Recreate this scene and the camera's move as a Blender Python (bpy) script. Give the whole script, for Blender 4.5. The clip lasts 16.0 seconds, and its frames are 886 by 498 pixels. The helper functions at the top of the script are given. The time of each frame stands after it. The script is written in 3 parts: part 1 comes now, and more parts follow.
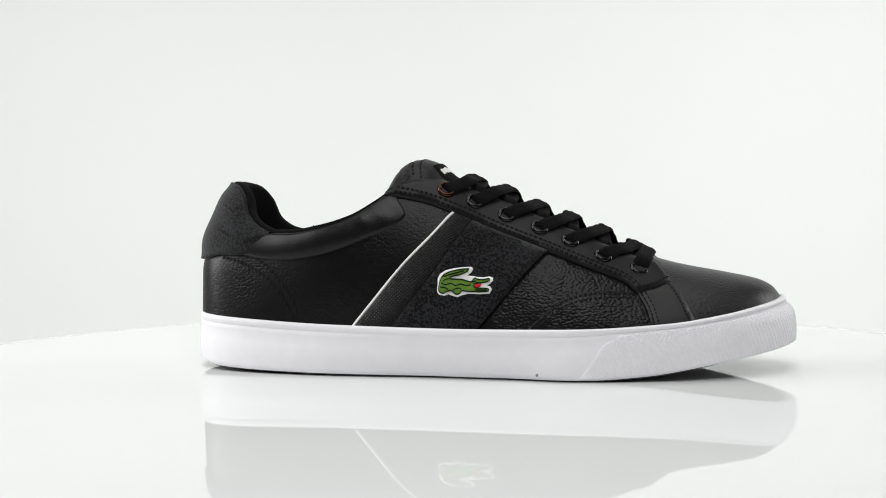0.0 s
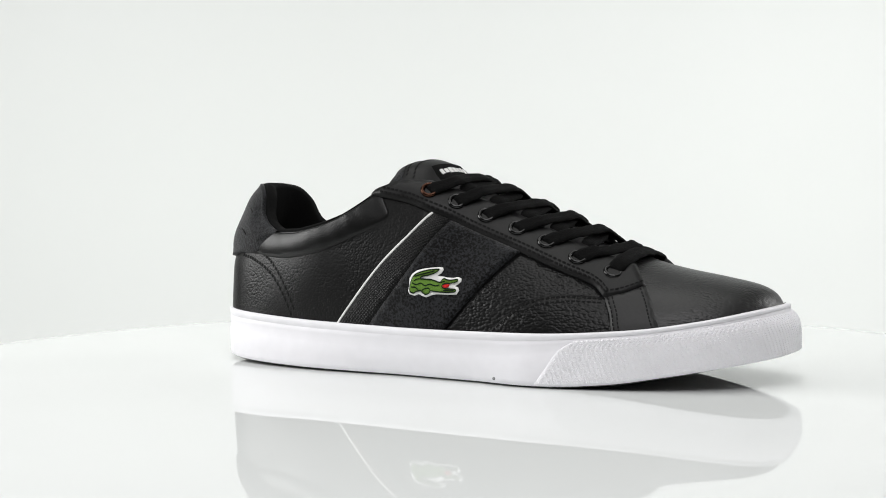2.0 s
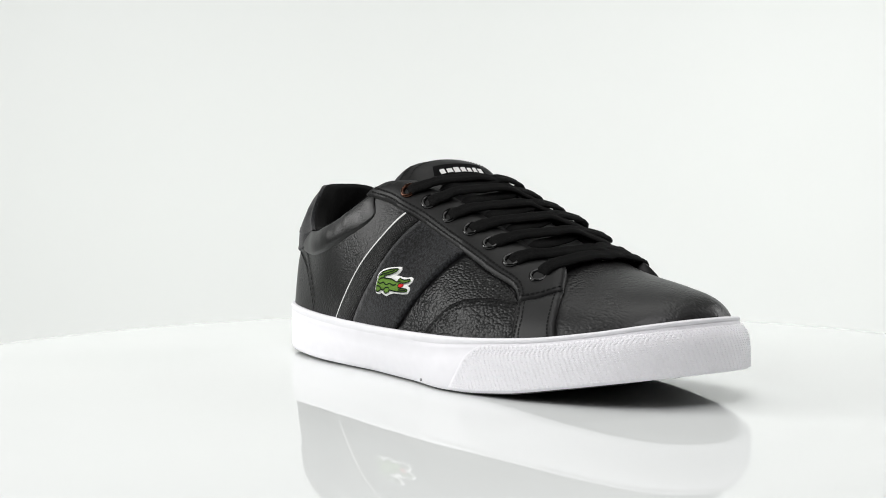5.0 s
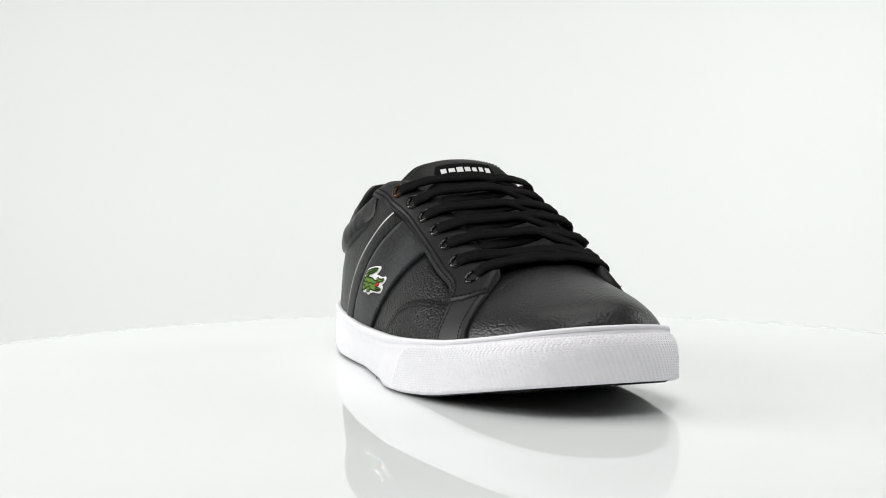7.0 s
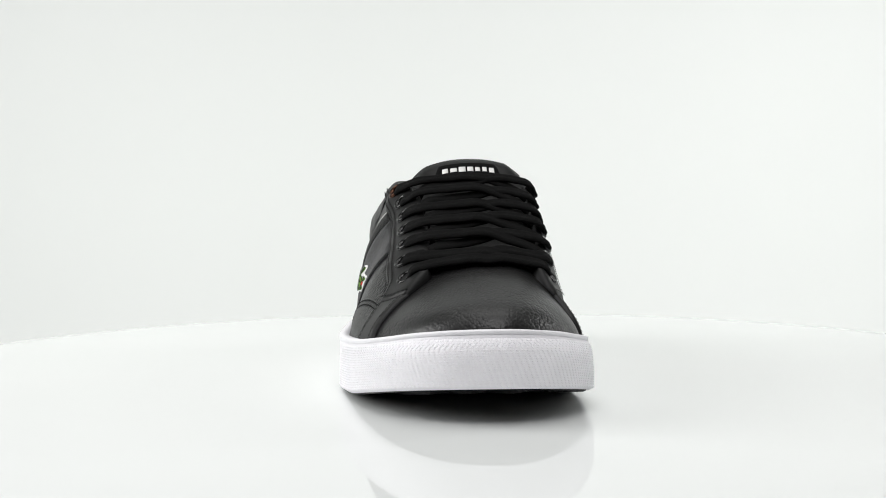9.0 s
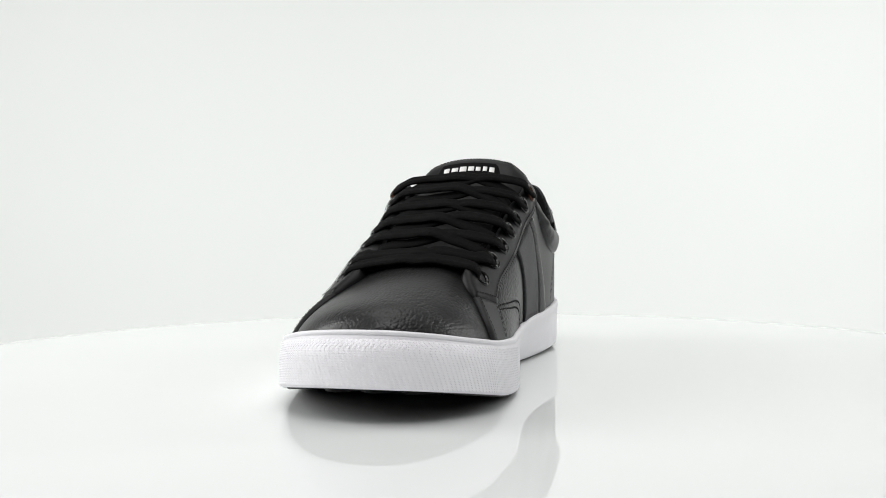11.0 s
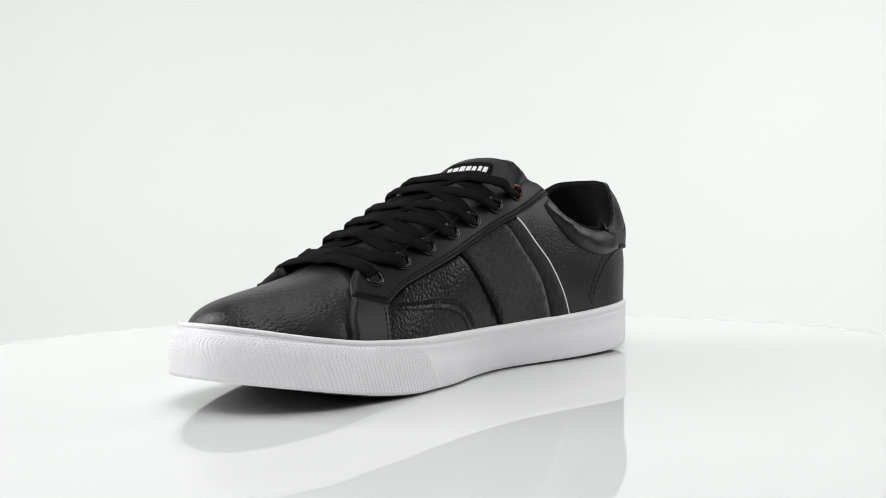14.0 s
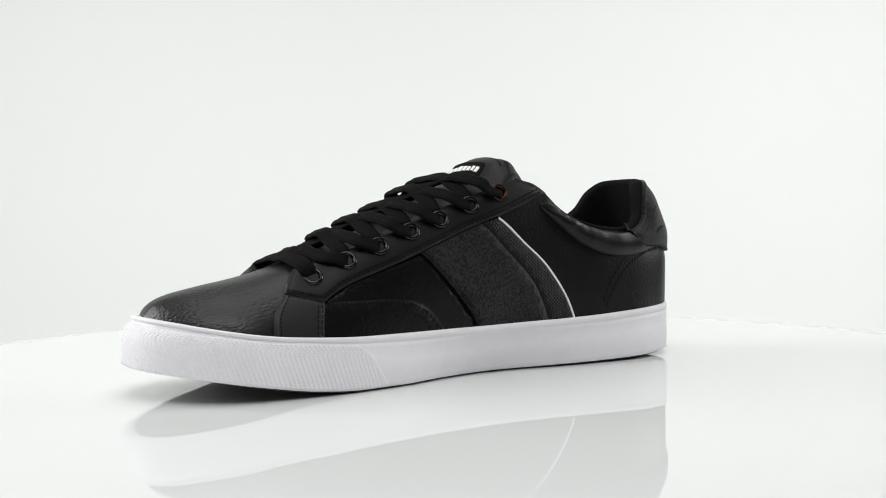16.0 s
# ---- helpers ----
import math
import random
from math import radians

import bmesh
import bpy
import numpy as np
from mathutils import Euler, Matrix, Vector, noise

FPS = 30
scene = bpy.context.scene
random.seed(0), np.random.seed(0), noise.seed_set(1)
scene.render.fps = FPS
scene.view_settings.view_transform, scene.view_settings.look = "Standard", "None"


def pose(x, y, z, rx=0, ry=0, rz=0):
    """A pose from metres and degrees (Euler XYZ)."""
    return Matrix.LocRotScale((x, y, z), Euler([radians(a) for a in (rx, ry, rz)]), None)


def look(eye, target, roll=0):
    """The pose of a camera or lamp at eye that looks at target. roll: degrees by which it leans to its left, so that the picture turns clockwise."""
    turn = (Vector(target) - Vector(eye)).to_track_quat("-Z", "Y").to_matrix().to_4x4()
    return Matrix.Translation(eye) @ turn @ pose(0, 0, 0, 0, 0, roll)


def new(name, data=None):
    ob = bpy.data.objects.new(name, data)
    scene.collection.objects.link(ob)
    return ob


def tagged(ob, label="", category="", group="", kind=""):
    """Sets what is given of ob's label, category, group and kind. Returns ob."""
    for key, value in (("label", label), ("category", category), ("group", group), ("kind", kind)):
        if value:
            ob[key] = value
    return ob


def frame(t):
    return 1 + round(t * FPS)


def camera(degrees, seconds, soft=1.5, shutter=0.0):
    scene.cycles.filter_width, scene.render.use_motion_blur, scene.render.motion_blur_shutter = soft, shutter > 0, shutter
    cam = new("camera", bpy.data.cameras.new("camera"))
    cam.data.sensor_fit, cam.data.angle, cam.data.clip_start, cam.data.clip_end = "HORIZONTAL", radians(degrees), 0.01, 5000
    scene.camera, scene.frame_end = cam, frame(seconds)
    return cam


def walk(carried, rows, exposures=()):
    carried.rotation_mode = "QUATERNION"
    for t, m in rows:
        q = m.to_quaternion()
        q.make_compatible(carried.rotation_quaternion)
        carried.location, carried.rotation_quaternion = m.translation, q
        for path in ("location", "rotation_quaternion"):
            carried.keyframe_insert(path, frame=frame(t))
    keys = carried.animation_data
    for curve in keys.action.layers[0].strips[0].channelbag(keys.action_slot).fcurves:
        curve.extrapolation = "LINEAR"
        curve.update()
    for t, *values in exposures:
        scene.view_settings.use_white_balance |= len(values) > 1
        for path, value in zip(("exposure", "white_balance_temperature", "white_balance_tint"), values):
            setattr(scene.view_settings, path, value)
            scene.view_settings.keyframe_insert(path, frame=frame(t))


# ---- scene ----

# ---------------------------------------------------------------- camera
cam = camera(42.2, 16.0, 1.0)
EYE = Vector((0.0, -0.5905, 0.0801))
AIM = EYE + Vector((-0.00585, 1.0, -0.03358))
walk(cam, [(0.0, look(EYE, AIM, -0.566)), (16.0, look(EYE, AIM, -0.566))])

# ---------------------------------------------------------------- light
world = bpy.data.worlds.new("studio")
scene.world = world
world.use_nodes = True
world.node_tree.nodes["Background"].inputs[0].default_value = (0.955, 0.975, 0.955, 1)
world.node_tree.nodes["Background"].inputs[1].default_value = 0.07
scene.view_settings.exposure = 0.0


def softbox(name, eye, target, wide, high, watts, colour=(1, 1, 1)):
    lamp = bpy.data.lights.new(name, "AREA")
    lamp.shape, lamp.size, lamp.size_y, lamp.energy, lamp.color = "RECTANGLE", wide, high, watts, colour
    ob = new(name, lamp)
    ob.matrix_world = look(eye, target)
    return ob


softbox("softbox_top", (0.0, 0.05, 1.1), (0, 0, 0), 0.9, 0.9, 4.75, (1.0, 1.0, 0.98))
softbox("softbox_front", (0.0, -0.92, 1.2), (0, 0, 0.05), 0.9, 0.6, 8.7, (1.0, 0.985, 1.0))
softbox("softbox_left", (-1.1, -0.25, 0.7), (0, 0, 0.05), 0.5, 0.8, 4.6)
softbox("softbox_right", (1.1, -0.25, 1.0), (0, 0, 0.05), 0.5, 0.8, 0.8)
# two fill lamps, added out of view to brighten the backdrop
softbox("backdrop_fill_left", (-1.4, 0.3, 0.6), (0.2, 2.1, 0.05), 0.6, 0.9, 21.6, (0.998, 1.0, 0.985))
softbox("backdrop_fill_right", (1.4, 0.5, 0.6), (0.2, 2.1, 0.05), 0.6, 0.9, 19.6, (0.998, 1.0, 0.99))


# ---------------------------------------------------------------- materials
def material(name, colour, rough=0.5, spec=0.5, grain=0.0, scale=400.0, bump=0.0, bump_scale=400.0, dist=0.0004, cells=False, sheen=0.0, ribs=False, stretch=(1, 1, 1), steep=1.0):
    """A principled surface with colour grain at two scales and a fine relief."""
    m = bpy.data.materials.new(name)
    m.use_nodes = True
    nt = m.node_tree
    b = nt.nodes["Principled BSDF"]
    b.inputs["Roughness"].default_value = rough
    b.inputs["Specular IOR Level"].default_value = spec
    if sheen:
        b.inputs["Sheen Weight"].default_value = sheen
    co = nt.nodes.new("ShaderNodeTexCoord")
    flow = nt.nodes.new("ShaderNodeMapping")
    flow.inputs["Scale"].default_value = stretch
    nt.links.new(co.outputs["Object"], flow.inputs["Vector"])
    fine, broad = nt.nodes.new("ShaderNodeTexNoise"), nt.nodes.new("ShaderNodeTexNoise")
    fine.inputs["Scale"].default_value, fine.inputs["Detail"].default_value = scale, 4
    broad.inputs["Scale"].default_value, broad.inputs["Detail"].default_value = scale * .06, 3
    nt.links.new(co.outputs["Object"], fine.inputs["Vector"])
    nt.links.new(co.outputs["Object"], broad.inputs["Vector"])
    add = nt.nodes.new("ShaderNodeMath")
    add.operation = "ADD"
    nt.links.new(fine.outputs["Fac"], add.inputs[0])
    calm = nt.nodes.new("ShaderNodeMapRange")
    calm.inputs["To Min"].default_value, calm.inputs["To Max"].default_value = .36, .64
    nt.links.new(broad.outputs["Fac"], calm.inputs["Value"])
    nt.links.new(calm.outputs[0], add.inputs[1])
    ramp = nt.nodes.new("ShaderNodeMapRange")
    ramp.inputs["From Min"].default_value, ramp.inputs["From Max"].default_value = 1 - .25 / steep, 1 + .25 / steep
    ramp.inputs["To Min"].default_value, ramp.inputs["To Max"].default_value = 1 - grain, 1 + grain
    nt.links.new(add.outputs[0], ramp.inputs["Value"])
    mix = nt.nodes.new("ShaderNodeVectorMath")
    mix.operation = "SCALE"
    mix.inputs[0].default_value = colour
    nt.links.new(ramp.outputs[0], mix.inputs["Scale"])
    nt.links.new(mix.outputs[0], b.inputs["Base Color"])
    if bump and ribs:
        weave = nt.nodes.new("ShaderNodeMath")
        weave.operation = "MAXIMUM"
        for k, turned in enumerate((0, math.pi / 2)):
            tx = nt.nodes.new("ShaderNodeTexWave")
            tx.bands_direction = "DIAGONAL"
            tx.inputs["Scale"].default_value, tx.inputs["Distortion"].default_value = bump_scale, .6
            spin = nt.nodes.new("ShaderNodeMapping")
            spin.inputs["Rotation"].default_value = (0, turned, 0)
            nt.links.new(co.outputs["Object"], spin.inputs["Vector"])
            nt.links.new(spin.outputs[0], tx.inputs["Vector"])
            nt.links.new(tx.outputs["Fac"], weave.inputs[k])
        bp = nt.nodes.new("ShaderNodeBump")
        bp.inputs["Strength"].default_value, bp.inputs["Distance"].default_value = bump, dist
        nt.links.new(weave.outputs[0], bp.inputs["Height"])
        nt.links.new(bp.outputs[0], b.inputs["Normal"])
    elif bump:
        bp = nt.nodes.new("ShaderNodeBump")
        bp.inputs["Strength"].default_value, bp.inputs["Distance"].default_value = bump, dist
        if cells:
            tx = nt.nodes.new("ShaderNodeTexVoronoi")
            tx.feature = "SMOOTH_F1"
            tx.inputs["Smoothness"].default_value = .35
            tx.inputs["Scale"].default_value, tx.inputs["Randomness"].default_value = bump_scale, .9
            wob = nt.nodes.new("ShaderNodeTexNoise")
            wob.inputs["Scale"].default_value = bump_scale * .35
            mv = nt.nodes.new("ShaderNodeMix")
            mv.data_type = "VECTOR"
            mv.inputs["Factor"].default_value = .0005
            nt.links.new(flow.outputs[0], wob.inputs["Vector"])
            nt.links.new(flow.outputs[0], mv.inputs[4])
            nt.links.new(wob.outputs["Color"], mv.inputs[5])
            nt.links.new(mv.outputs[1], tx.inputs["Vector"])
            inv = nt.nodes.new("ShaderNodeMath")
            inv.operation = "MULTIPLY_ADD"
            inv.inputs[2].default_value = 1
            neg = nt.nodes.new("ShaderNodeMath")
            neg.operation = "MULTIPLY"
            neg.inputs[1].default_value = -1.6
            nt.links.new(tx.outputs["Distance"], neg.inputs[0])
            nt.links.new(tx.outputs["Distance"], inv.inputs[0])
            nt.links.new(neg.outputs[0], inv.inputs[1])
            nt.links.new(inv.outputs[0], bp.inputs["Height"])
            patch = nt.nodes.new("ShaderNodeTexNoise")
            patch.inputs["Scale"].default_value, patch.inputs["Detail"].default_value = 45, 2
            nt.links.new(co.outputs["Object"], patch.inputs["Vector"])
            worn = nt.nodes.new("ShaderNodeMapRange")
            worn.inputs["From Min"].default_value, worn.inputs["From Max"].default_value = .35, .62
            worn.inputs["To Min"].default_value, worn.inputs["To Max"].default_value = bump * .3, bump
            nt.links.new(patch.outputs["Fac"], worn.inputs["Value"])
            nt.links.new(worn.outputs[0], bp.inputs["Strength"])
        else:
            tx = nt.nodes.new("ShaderNodeTexNoise")
            tx.inputs["Scale"].default_value, tx.inputs["Detail"].default_value = bump_scale, 5
            nt.links.new(co.outputs["Object"], tx.inputs["Vector"])
            nt.links.new(tx.outputs["Fac"], bp.inputs["Height"])
        nt.links.new(bp.outputs[0], b.inputs["Normal"])
    return m


M_CREASED = material("tumbled_black_leather", (.0040, .0040, .0040), .36, .19, .25, 300, .7, 1000, .00018, True, stretch=(.8, .5, .9))
M_SATIN = material("dull_black_leather", (.012, .012, .012), .48, .32, .15, 900, .15, 2000, .0001)
M_WRINKLED = material("wrinkled_black_leather", (.0040, .0040, .0040), .34, .15, .25, 300, .65, 800, .00026, True, stretch=(.75, 1, .75))
M_VAMP = material("polished_black_vamp_leather", (.0105, .0105, .0105), .38, .38, .2, 500, .9, 860, .00020, True, stretch=(.55, 1, 1.1))
M_MARK = material("grey_mark", (.25, .25, .25), .6, .3, .1, 900)
M_PEBBLE = material("pebbled_black_leather", (.0045, .0045, .0045), .35, .20, .25, 500, 1.0, 800, .00036, True, stretch=(.75, 1, 1.05))
M_PAD = material("soft_black_leather", (.0045, .0045, .0045), .36, .27, .2, 500, .3, 1100, .0002, True)
M_LEATHER = material("smooth_black_leather", (.0062, .0062, .0062), .46, .24, .15, 700, .2, 1500, .0002)
M_WOOL = material("charcoal_wool_felt", (.0088, .0092, .0103), .95, .10, .98, 900, .45, 1400, .0006, False, .24, steep=3.2)
M_RIB = material("black_ribbed_tape", (.0045, .0045, .0045), .42, .20, .3, 900, .8, 330, .0004, ribs=True)
M_LINING = material("black_textile_lining", (.005, .005, .005), .95, .1, .3, 1200, .4, 2500, .0003)
M_LACE = material("black_cotton_lace", (.0036, .0036, .0036), .80, .08, .5, 1500, .8, 1600, .0006)
M_RUBBER = material("white_rubber", (.87, .86, .89), .5, .35, .02, 150, .1, 900, .0001)
M_OUTSOLE = material("dark_outsole_rubber", (.03, .03, .03), .6, .4, .2, 300, .2, 900, .0002)
M_EYELET = material("black_enamelled_metal", (.002, .002, .002), .05, .40, .1, 600)
M_COPPER = material("copper_rim", (.055, .026, .017), .25, .5, .1, 600)
M_COPPER.node_tree.nodes["Principled BSDF"].inputs["Metallic"].default_value = 1
M_WHITE = material("white_piping", (.82, .82, .80), .5, .4, .03, 400)
M_THREAD = material("black_thread", (.003, .003, .003), .8, .2, .2, 2000)
M_GREEN = material("green_embroidery", (.125, .245, .035), .8, .2, .35, 2500, .6, 3000, .0003)
M_GREEN_DARK = material("dark_green_embroidery", (.006, .016, .004), .8, .2, .3, 2500)
M_RED = material("red_embroidery", (.62, .02, .02), .8, .2, .2, 2500)
M_PATCH = material("white_embroidery", (.85, .85, .83), .8, .2, .06, 2500, .4, 3000, .0002)
M_SWEEP = material("white_backdrop_paper", (.870, .89, .875), .9, .1, .004, 3)
M_TABLE = material("glossy_white_acrylic", (.81, .83, .82), .022, .19, .004, 4)
M_DARK = material("unseen_dark_floor", (.05, .05, .052), .7, .3, .15, 20, .2, 200, .001)

# ---------------------------------------------------------------- building helpers
def part(name, bm, mat, parent=None, label="", smooth=True):
    """Links a bmesh as one mesh object under a thing or a part."""
    me = bpy.data.meshes.new(name)
    bmesh.ops.recalc_face_normals(bm, faces=bm.faces)
    bm.to_mesh(me)
    bm.free()
    if smooth:
        me.polygons.foreach_set("use_smooth", [True] * len(me.polygons))
    me.materials.append(mat)
    ob = new(name, me)
    ob.parent = parent
    return tagged(ob, label)


def grid(rows, closed_u=False, closed_v=False, bm=None):
    """A quad sheet through rows of points."""
    bm = bm or bmesh.new()
    vs = [[bm.verts.new(p) for p in r] for r in rows]
    n, k = len(vs), len(vs[0])
    for i in range(n if closed_u else n - 1):
        for j in range(k if closed_v else k - 1):
            q = (vs[i][j], vs[i][(j + 1) % k], vs[(i + 1) % n][(j + 1) % k], vs[(i + 1) % n][j])
            if len(set(q)) == 4:
                bm.faces.new(q)
    return bm


def smooth_curve(xs, ys):
    """A monotone cubic through a few stations."""
    xs, ys = np.array(xs, float), np.array(ys, float)
    h, d = np.diff(xs), np.diff(ys) / np.diff(xs)
    m = np.zeros(len(xs))
    m[0], m[-1] = d[0], d[-1]
    for i in range(1, len(xs) - 1):
        if d[i - 1] * d[i] > 0:
            w1, w2 = 2 * h[i] + h[i - 1], h[i] + 2 * h[i - 1]
            m[i] = (w1 + w2) / (w1 / d[i - 1] + w2 / d[i])

    def f(x):
        x = np.clip(np.asarray(x, float), xs[0], xs[-1])
        i = np.clip(np.searchsorted(xs, x) - 1, 0, len(h) - 1)
        t = (x - xs[i]) / h[i]
        return ((1 + 2 * t) * (1 - t) ** 2 * ys[i] + t * (1 - t) ** 2 * h[i] * m[i]
                + t * t * (3 - 2 * t) * ys[i + 1] + t * t * (t - 1) * h[i] * m[i + 1])
    return f


PHI = np.linspace(0, math.pi, 13)
SOLE_OUT = smooth_curve(PHI, [.005, -.0177, -.032, -.040, -.0449, -.049, -.0524, -.0528, -.0476, -.0387, -.0261, -.0088, .0145])
SOLE_IN = smooth_curve(PHI, [.005, .0226, .0341, .0400, .0416, .0408, .0430, .0485, .0538, .054, .0457, .0318, .0145])
HEEL, TOE = -.1340, .1724         # ends of the sole
UP_HEEL, UP_TOE = -.1334, .1660    # ends of the upper where it meets the sole
SOLE_TOP = smooth_curve([-.134, -.10, -.05, .02, .07, .11, .14, .16, .173], [.0288, .0272, .0252, .0243, .0246, .0266, .0304, .0339, .0360])
SOLE_BOTTOM = smooth_curve([-.134, -.11, -.06, .0, .075, .10, .13, .155, .173], [.0035, .0014, .0004, .0, .0, .0016, .0062, .0105, .0135])
CREST = smooth_curve([-.134, -.08, -.04, -.01, .02, .05, .08, .105, .12, .14, .155, .162, .1660],
                     [.130, .126, .118, .106, .0945, .0815, .0684, .0558, .0520, .0483, .0449, .0413, .0362])
CENTRE = smooth_curve([-.134, -.05, .0, .10, .13, .1665], [.005, .006, .0085, .0085, .010, .0145])
Q_OUT = smooth_curve([-.134, -.06, .0, .06, .10, .13, .17], [2.2, 2.0, 1.8, 1.75, 1.7, 1.8, 2.0])
Q_IN = smooth_curve([-.134, -.06, .0, .06, .10, .13, .17], [2.2, 2.3, 3.0, 3.0, 2.4, 2.0, 2.0])
P_IN = smooth_curve([-.134, -.06, .0, .06, .10, .13, .17], [2.0, 2.0, 2.6, 2.8, 2.4, 2.1, 2.0])
BULGE_OUT = smooth_curve([-.134, -.10, -.05, .0, .03, .06, .09, .12, .17], [.0, -.008, .0075, .0055, -.004, -.005, -.007, -.003, .0])
BULGE_IN = smooth_curve([-.134, -.11, -.06, .0, .025, .05, .09, .12, .17], [.0, .0030, .0085, .0112, .0090, .005, -.005, -.002, .0])
TOP_OUT = smooth_curve([-.134, -.05, -.01, .0, .016, .033, .048, .062, .078, .095, .17], [.0, .004, .019, .019, .011, .0085, .0035, -.003, -.005, -.001, .0])
TOP_IN = smooth_curve([-.134, -.05, -.01, .0, .016, .035, .06, .17], [.0, .003, .011, .011, .005, .0, -.002, .0])
SKEW = smooth_curve([-.134, -.04, -.01, .03, .08, .12, .15, .166], [.0, .0, .0024, .0038, .0050, .0052, .0024, .0])   # the crest leans to the inner side
NARROW = smooth_curve([-.134, -.07, -.02, .02, .06, .095, .17], [.0, .0, .0015, .0026, .0016, .0, .0])
LEAN = smooth_curve([.0, .05, .06, .08, .0965, .13], [.0, .0, .0018, .0100, .0167, .029])
COLLAR = smooth_curve([-.1328, -.127, -.118, -.108, -.095, -.085, -.073, -.060, -.0435, -.031, -.024, -.012, .0],
                      [.0960, .0952, .0900, .0795, .0728, .0703, .0704, .0724, .0772, .0845, .0895, .0940, .0970])
COLLAR_IN = smooth_curve([-.1328, -.127, -.118, -.108, -.095, -.085, -.073, -.060, -.046, -.038, -.034, -.028, -.012, .0],
                         [.0960, .0942, .0870, .0757, .0700, .0690, .0696, .0720, .0772, .0826, .0868, .0905, .0945, .0970])


def collar(side, s):
    return COLLAR(s) if side < 0 else COLLAR_IN(s)


def upper(side, s, a):
    """A point of the upper: side -1 outer, 1 inner; s metres from heel to toe; a from 0 at the sole to 1 on the crest."""
    s, a = np.asarray(s, float), np.clip(np.asarray(a, float), 0, 1)
    phi = np.arccos(np.clip((UP_HEEL + UP_TOE - 2 * s) / (UP_TOE - UP_HEEL), -1, 1))
    base = np.where(side < 0, SOLE_OUT(phi), SOLE_IN(phi))
    mid = .5 * (SOLE_OUT(phi) + SOLE_IN(phi))
    base = mid + (base - mid) * .935
    base = np.where(side < 0, base + NARROW(s), base)
    q = np.where(side < 0, Q_OUT(s), Q_IN(s))
    p = np.where(side < 0, 2.0, P_IN(s))
    zb, top = SOLE_TOP(s) - .004, CREST(s)
    y = np.sin(a * math.pi / 2) ** (2 / q)
    x = np.cos(a * math.pi / 2) ** (2 / p)
    c = CENTRE(s)
    bulge = np.where(side < 0, -BULGE_OUT(s), BULGE_IN(s))
    crown = np.where(side < 0, -TOP_OUT(s), TOP_IN(s))
    z = zb + (top - zb) * y
    fall = np.clip((-.06 - s) / .06, 0, 1)
    fall = fall * fall * (3 - 2 * fall)
    tilt = np.clip((-.100 - s) / .028, 0, 1)
    tilt = .0042 * tilt * tilt * (3 - 2 * tilt)
    return np.stack([s + LEAN(z) * fall, c + (base - c) * x + bulge * y * (1 - y ** 4) + crown * y ** 6 * (1 - y ** 12) + SKEW(s) * y ** 5 + tilt * y, z], -1)


def lifted(side, s, a, lift):
    """The same point raised by lift metres along the outward normal."""
    s, a = np.broadcast_arrays(np.asarray(s, float), np.asarray(a, float))
    mid, half = (UP_HEEL + UP_TOE) / 2, (UP_TOE - UP_HEEL) / 2
    phi = np.arccos(np.clip((mid - s) / half, -1, 1))
    f, b = np.clip(phi + .004, 0, math.pi), np.clip(phi - .004, 0, math.pi)
    a = np.clip(a, .002, .998)
    du = upper(side, mid - half * np.cos(f), a) - upper(side, mid - half * np.cos(b), a)
    dv = upper(side, s, np.minimum(a + .004, 1)) - upper(side, s, np.maximum(a - .004, 0))
    n = np.cross(du, dv) * (-side)
    n /= np.maximum(np.linalg.norm(n, axis=-1, keepdims=True), 1e-12)
    lift = np.asarray(lift, float)
    return upper(side, s, a) + n * (lift[..., None] if lift.ndim else lift)


def a_of(side, s, z):
    """The a at which the upper reaches the height z."""
    zb = SOLE_TOP(s) - .004
    y = np.clip((z - zb) / (CREST(s) - zb), 0, 1)
    q = Q_OUT(s) if side < 0 else Q_IN(s)
    return np.arcsin(y ** (q / 2)) * 2 / math.pi

# ---------------------------------------------------------------- the studio
bm = bmesh.new()
rows = []
for y, z in [(-.2, -.8), (1.2, -.8)] + [(1.2 + .9 * math.sin(a), .1 - .9 * math.cos(a)) for a in np.linspace(.1, math.pi / 2, 16)] + [(2.1, 3.0)]:
    rows.append([(x, y, z) for x in np.linspace(-3, 3, 9)])
tagged(part("backdrop", grid(rows), M_SWEEP), "plain white curved studio backdrop", "backdrop", kind="structure")

# out of view, added so that the leather has something dark to mirror
rows = [[(x, y, -.804) for x in np.linspace(-4, 4, 5)] for y in np.linspace(-4, 3, 5)]
tagged(part("floor", grid(rows), M_DARK), "unseen dark floor added to keep reflections in the leather dark", "floor", kind="structure")

TABLE_R = .34
turntable = tagged(new("turntable"), "round glossy white acrylic turntable under the sneaker", "turntable")
rows = []
for r, z in [(.0005, 0), (.1, 0), (.25, 0), *[(TABLE_R - .05 + .05 * math.sin(a), -.010 * (1 - math.cos(a))) for a in np.linspace(0, math.pi / 2, 18)], (TABLE_R, -.018), (TABLE_R - .004, -.02), (.001, -.02)]:
    rows.append([(r * math.cos(a), r * math.sin(a), z) for a in np.linspace(0, 2 * math.pi, 320, endpoint=False)])
part("plate", grid(rows, closed_v=True), M_TABLE, turntable)
rows = [[(r * math.cos(a), r * math.sin(a), z) for a in np.linspace(0, 2 * math.pi, 64, endpoint=False)] for r, z in [(.001, -.021), (.12, -.021), (.12, -.055), (.05, -.060), (.05, -.770), (.16, -.785), (.16, -.7985), (.001, -.7985)]]
part("base", grid(rows, closed_v=True), M_RUBBER, turntable)

